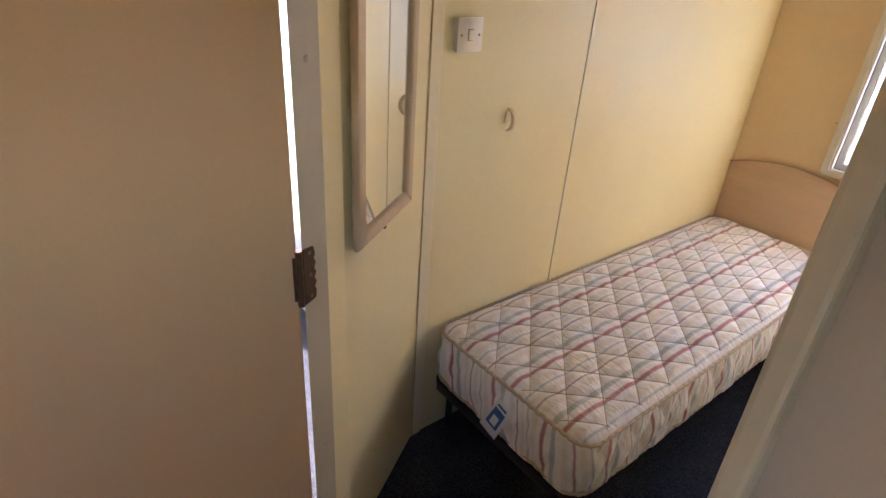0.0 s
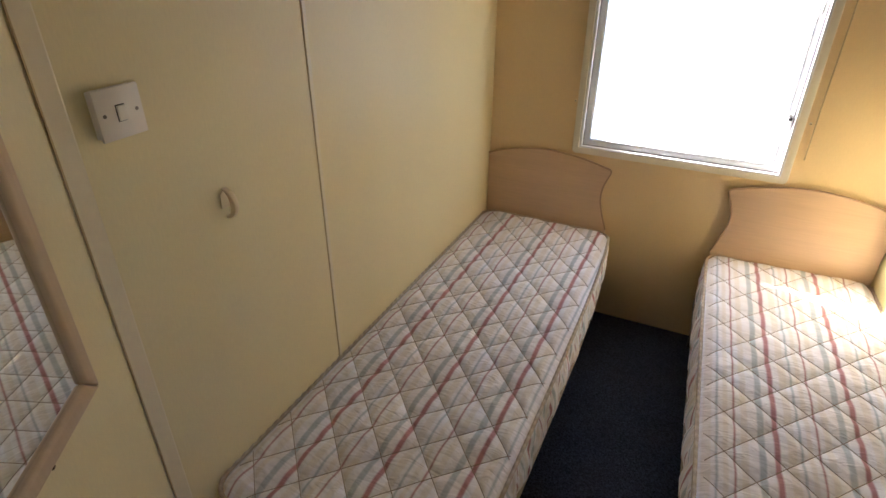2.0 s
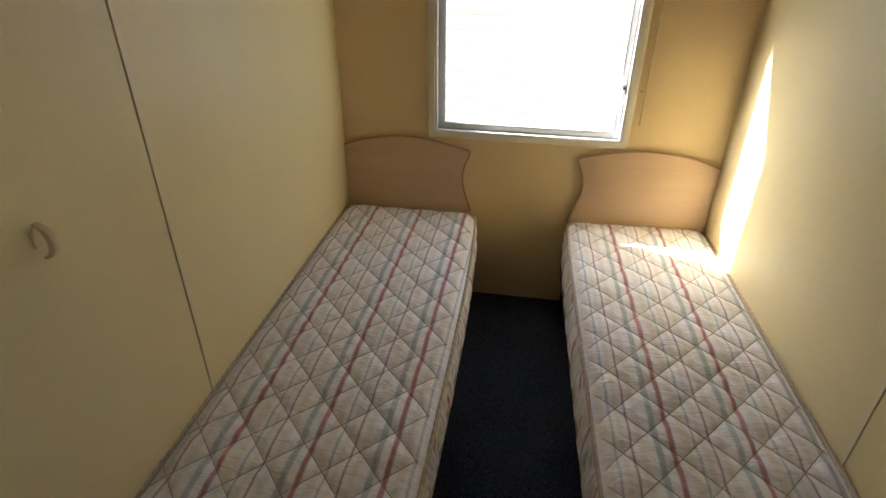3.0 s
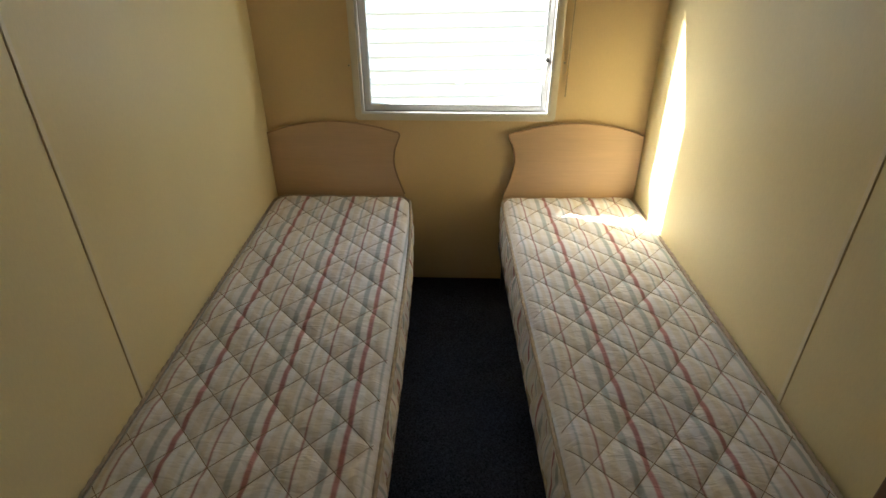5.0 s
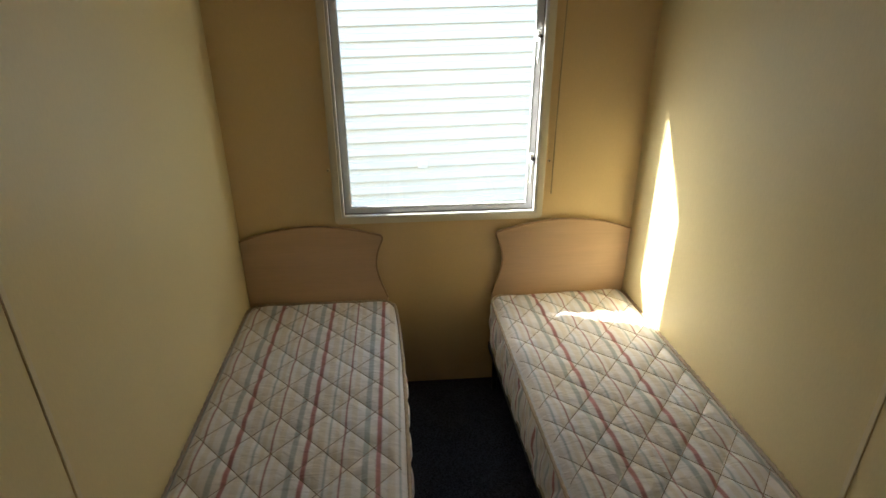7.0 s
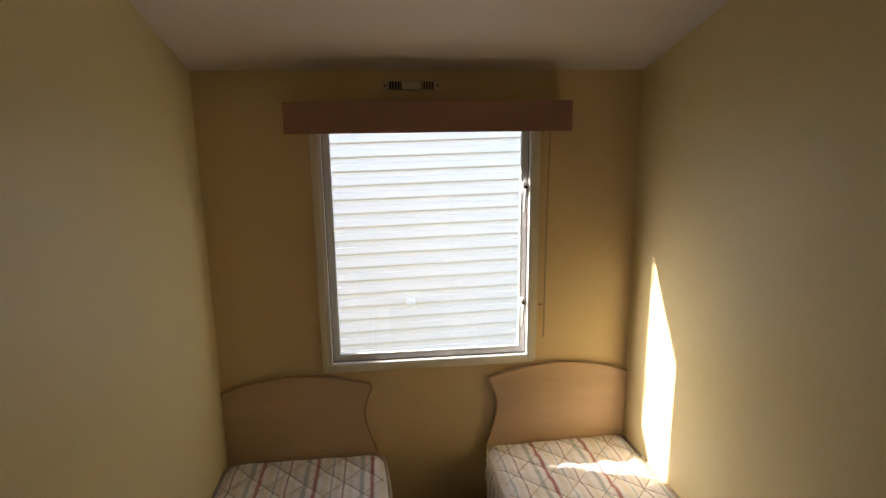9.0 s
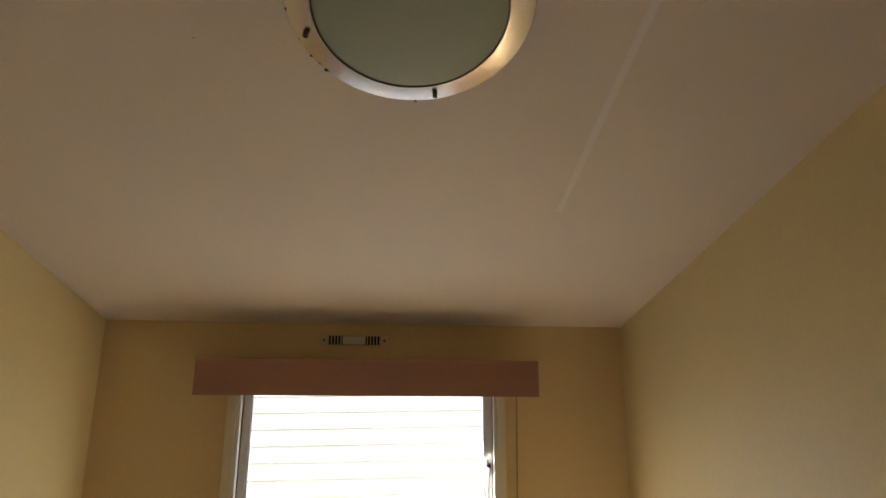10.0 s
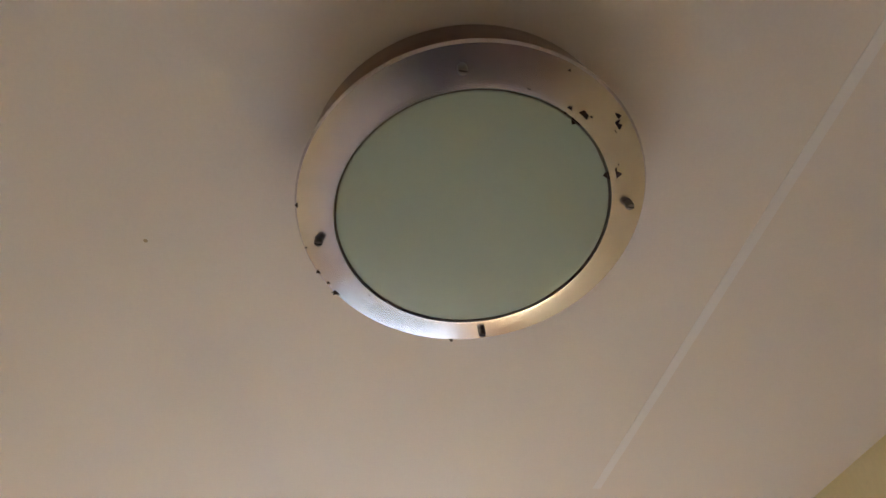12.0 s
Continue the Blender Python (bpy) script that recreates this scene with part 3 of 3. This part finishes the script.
part("print", prism([(-0.018, -0.066), (0.020, -0.066), (0.019, -0.018), (-0.016, -0.017)], "y", -0.0018, -0.0012), LABELB, lab)
part("print_panel", prism([(-0.008, -0.060), (0.012, -0.060), (0.011, -0.036), (-0.008, -0.036)], "y", -0.0024, -0.0018), LABELW, lab)
part("print_bar", prism([(-0.014, -0.012), (0.016, -0.012), (0.016, -0.006), (-0.014, -0.006)], "y", -0.0018, -0.0012), LABELB, lab)


def bed_base(m, label, MW, inset):
    th = holder("bed_base", m, label, "bed frame", "twin bed bases")
    zt = TOPZ - MT - 0.012 - FLOOR
    for x in (0.014, MW - inset):
        smooth(part("side_rail", box(x - 0.014, x + 0.014, -ML + 0.01, -0.03, zt - 0.04, zt, 0.004), BLACKMETAL, th))
    for y in (-0.045, -ML + 0.004):
        smooth(part("end_rail", box(0.028, MW - inset - 0.014, y - 0.014, y + 0.014, zt - 0.04, zt - 0.001, 0.004), BLACKMETAL, th))
    for i in range(9):
        y = -0.18 - i * (ML - 0.36) / 8
        part("slat", box(0.028, MW - inset - 0.014, y - 0.03, y + 0.03, zt - 0.016, zt - 0.003, 0.002), BROWN, th)
    for x in (0.03, MW - inset - 0.004):
        for y in (-0.06, -ML + 0.06):
            smooth(part("leg", tube([(x, y, 0.0), (x, y, zt - 0.04)], 0.013, sides=12), BLACKMETAL, th))
    return th


bed_base(pose(0.006, -0.028, FLOOR), "black metal bed base with slats under a mattress", WL, 0.055)
bed_base(pose(1.044, -0.028, FLOOR, 0, 0, 2.7), "black metal bed base with slats under a mattress", WR, 0.030)

# ---- light switch, pull handle, mirror ----
sw = holder("light_switch", pose(0.0, -1.851, 1.338), "white plastic single rocker light switch", "light switch")
smooth(part("back_box", box(0.0, 0.016, -0.041, 0.041, -0.041, 0.041, 0.003), PLASTIC, sw))
smooth(part("plate", box(0.0165, 0.024, -0.044, 0.044, -0.044, 0.044, 0.003), PLASTIC, sw))
smooth(part("rocker", prism([(-0.0075, -0.013), (0.0075, -0.013), (0.0075, 0.013), (-0.0075, 0.013)], "x", 0.0242, 0.0285, 0.0015), PLASTIC, sw, "white rocker"))
part("rocker_gap", box(0.0240, 0.0244, -0.0088, 0.0088, -0.0145, 0.0145), SLOT, sw)
for s in (-1, 1):
    part("screw", lathe([(0, 0.001), (0.003, 0.0008), (0.0035, 0)], 12), DARKSTEEL, sw).matrix_local = pose(0.024, s * 0.031, 0, 0, 90, 0)

HOOKIV = material("aged_ivory_plastic", (0.78, 0.60, 0.34), 0.35, dark=0.92, bump=0)
hk = holder("coat_hook", pose(0.0, -1.652, 1.082), "small ivory plastic crescent hook on the wall", "hook")
smooth(part("hook_plate", prism([(-0.013, -0.010), (0.010, -0.012), (0.013, 0.022), (0.0, 0.032), (-0.012, 0.022)], "x", 0.0, 0.004, 0.0015), HOOKIV, hk))
outer = [(0.004 + 0.033 * math.sin(a), 0.036 * math.cos(a)) for a in (math.pi * k / 16 for k in range(17))]
inner = [(0.004 + 0.018 * math.sin(a), 0.031 * math.cos(a)) for a in (math.pi * (16 - k) / 16 for k in range(17))]
smooth(part("crescent", prism(outer + inner, "y", -0.007, 0.007, 0.0025), HOOKIV, hk))

MB, MTOP = 0.932, 2.05
mid = Vector(A) + d * 0.310
ang = math.degrees(math.atan2(n_in.y, n_in.x))
mir = holder("wall_mirror", pose(mid.x + 0.003, mid.y + 0.002, 0, 0, 0, ang + 1.4), "tall narrow mirror in a beech-coloured wooden frame", "mirror")
HW = 0.162
FW = 0.036
for pts in ([(-HW, MB), (HW, MB), (HW - FW, MB + FW), (-HW + FW, MB + FW)], [(-HW, MTOP), (HW, MTOP), (HW - FW, MTOP - FW), (-HW + FW, MTOP - FW)],
            [(-HW, MB), (-HW, MTOP), (-HW + FW, MTOP - FW), (-HW + FW, MB + FW)], [(HW, MB), (HW, MTOP), (HW - FW, MTOP - FW), (HW - FW, MB + FW)]):
    smooth(part("frame_rail", prism(pts, "x", 0.002, 0.024, 0.009), MIRFRAME, mir))
part("mirror_glass", box(0.010, 0.013, -HW + FW - 0.002, HW - FW + 0.002, MB + FW - 0.002, MTOP - FW + 0.002), MIRROR, mir, "silvered mirror glass")
part("backing", box(0.002, 0.009, -HW + FW, HW - FW, MB + FW, MTOP - FW), BROWN, mir)
e = holder("screw_hook", pose(mid.x + 0.0, mid.y, MB - 0.012, 0, 0, ang), "small brass screw below the mirror frame", "screw")
smooth(part("shank", tube([(0.0, 0, 0), (0.016, 0, 0.0), (0.019, 0, 0.006)], 0.002, sides=6), HINGE, e))

# ---- ceiling lamp ----
tilt = math.degrees(math.atan(SLOPE))
LC = (0.926, -1.186)
lamp = holder("ceiling_light", pose(LC[0], LC[1], ceil_z(LC[1]), 180 - tilt, 0, 0) @ Matrix.Diagonal((1.055, 1.055, 1.0, 1)), "round brushed steel ceiling light with frosted glass, unlit", "ceiling light")
R0, H = 0.154, 0.058
smooth(part("base", lathe([(0, 0.0), (R0 - 0.006, 0.0), (R0 - 0.003, 0.006), (R0 - 0.001, H - 0.001), (0, H - 0.001)], 96), DRUM_SHADE, lamp, "steel drum of the light, brownish shade put in its colour"))
smooth(part("bezel", lathe([(R0 - 0.003, H), (R0 + 0.001, H + 0.0015), (R0 - 0.001, H + 0.005), (0.127, H + 0.012), (0.1215, H + 0.0125), (0.1200, H + 0.008), (0.1200, H)], 96), STEEL, lamp, "scuffed brushed steel ring"), 30)
smooth(part("glass", lathe([(0.1197, H + 0.002), (0.1191, H + 0.0112), (0.09, H + 0.016), (0.056, H + 0.0185), (0.028, H + 0.020), (0, H + 0.0205)], 96), FROST, lamp, "greenish frosted glass"))
smooth(part("gasket", lathe([(0.1206, H + 0.0118), (0.1200, H + 0.0122), (0.1197, H + 0.0118), (0.1195, H + 0.0105)], 96), DARKSTEEL, lamp))
for k in range(4):
    a = radians(16 + 90 * k)
    s = smooth(part("screw", lathe([(0, 0.013), (0.0030, 0.0125), (0.0038, 0.011), (0.0038, 0.0)], 16), DARKSTEEL, lamp, "slotted steel screw"))
    s.matrix_local = pose(0.137 * math.cos(a), 0.137 * math.sin(a), H + 0.005)
    part("slot", box(-0.0032, 0.0032, -0.0006, 0.0006, 0.0124, 0.0132), SLOT, s)
rng = random.Random(4)
for deg, rad, size in ((60, 0.1250, 0.0085), (57, 0.1285, 0.0030), (66, 0.1240, 0.0035), (48, 0.1410, 0.0055), (50, 0.1450, 0.0045), (46, 0.1375, 0.0035), (31, 0.1248, 0.0070), (34, 0.1285, 0.0025), (222, 0.1500, 0.0062), (217, 0.1490, 0.0026), (211, 0.1508, 0.0040), (183, 0.1515, 0.0030), (200, 0.1505, 0.0024), (274, 0.1518, 0.0036), (73, 0.1470, 0.0020), (83, 0.1240, 0.0022), (230, 0.1240, 0.0026), (120, 0.1445, 0.0014)):
    a = radians(deg)
    bm = bmesh.new()
    pts = [bm.verts.new((1.3 * size * rng.uniform(0.35, 1.15) * math.cos(j), 1.3 * size * rng.uniform(0.25, 0.85) * math.sin(j), 0)) for j in (2 * math.pi * i / 11 for i in range(11))]
    bm.faces.new(pts)
    bmesh.ops.solidify(bm, geom=bm.faces[:], thickness=0.0008)
    part("rust_spot", bm, RUST, lamp, "dark rust spot").matrix_local = pose(rad * math.cos(a), rad * math.sin(a), H + 0.0128 - (rad - 0.1215) * 0.25, 0, 0, deg)

spk = smooth(obj("ceiling_mark", lathe([(0, 0.0012), (0.0017, 0.0008), (0.0024, 0)], 10), CORD))
spk.matrix_world = pose(0.605, -1.075, ceil_z(-1.075) - 0.0002, 180 - tilt, 0, 0)
tagged(spk, "tiny tan speck on the ceiling board", "speck")

# ---- wardrobe by the door ----
wd = holder("wardrobe", pose(0, 0, 0), "dark brown wood-effect wardrobe beside the bed", "wardrobe")
part("body", box(1.225, 1.768, -2.495, -2.085, FLOOR, 1.90, 0.003), BROWN, wd)
part("door", box(1.205, 1.2245, -2.490, -2.080, FLOOR + 0.06, 1.895, 0.003), BROWN, wd)

# ---- outside ----
structure("ground", box(-60, 60, -60, 60, -0.75, -0.70), GRASS, "mown grass between the caravans", "ground")
structure("roof_eave", box(-3.0, 3.0, 0.056, 0.190, 1.833, 1.99, 0.006), PVC, "white roof edge and gutter over the window", "eave")
structure("outer_roof", prism([(0.19, 2.00), (-4.4, 3.25), (-4.4, 3.29), (0.19, 2.04)], "x", -3.0, 3.0), ROOF, "grey sheet roof", "roof")
nb = holder("static_caravan", pose(0.0, 2.0, 0, 0, -1.1, 0.0), "neighbouring static caravan with pale horizontal cladding", "caravan")
part("wall", box(-6, 6, 0.03, 2.9, -0.35, 2.45), CLAD, nb)
part("roof", prism([(-0.1, 2.45), (3.0, 2.45), (1.45, 2.75)], "x", -6.05, 6.05), ROOF, nb)
bd = bpy.data.meshes.new("board")
bm = prism([(0.030, 0.0), (0.0, 0.002), (-0.002, 0.006), (0.004, 0.050), (0.014, 0.056), (0.012, 0.062), (0.020, 0.101), (0.030, 0.101)], "x", -6, 6)
bm.to_mesh(bd)
bm.free()
bd.materials.append(CLAD)
for i in range(27):
    o = new("board", bd)
    o.parent = nb
    o.location = (0, 0, -0.35 + i * 0.102)
VENTW = material("vent_plastic", (0.93, 0.88, 0.80), 0.4, dark=0.97, bump=0)
ov = holder("outside_vent", pose(0.845, 1.99, 0.40), "small white vent cover on the cladding", "vent")
smooth(part("cover", box(-0.034, 0.034, -0.02, 0.02, -0.026, 0.026, 0.008), VENTW, ov))
part("slot", box(-0.018, 0.018, -0.0215, -0.02, -0.004, 0.004), ALU, ov)
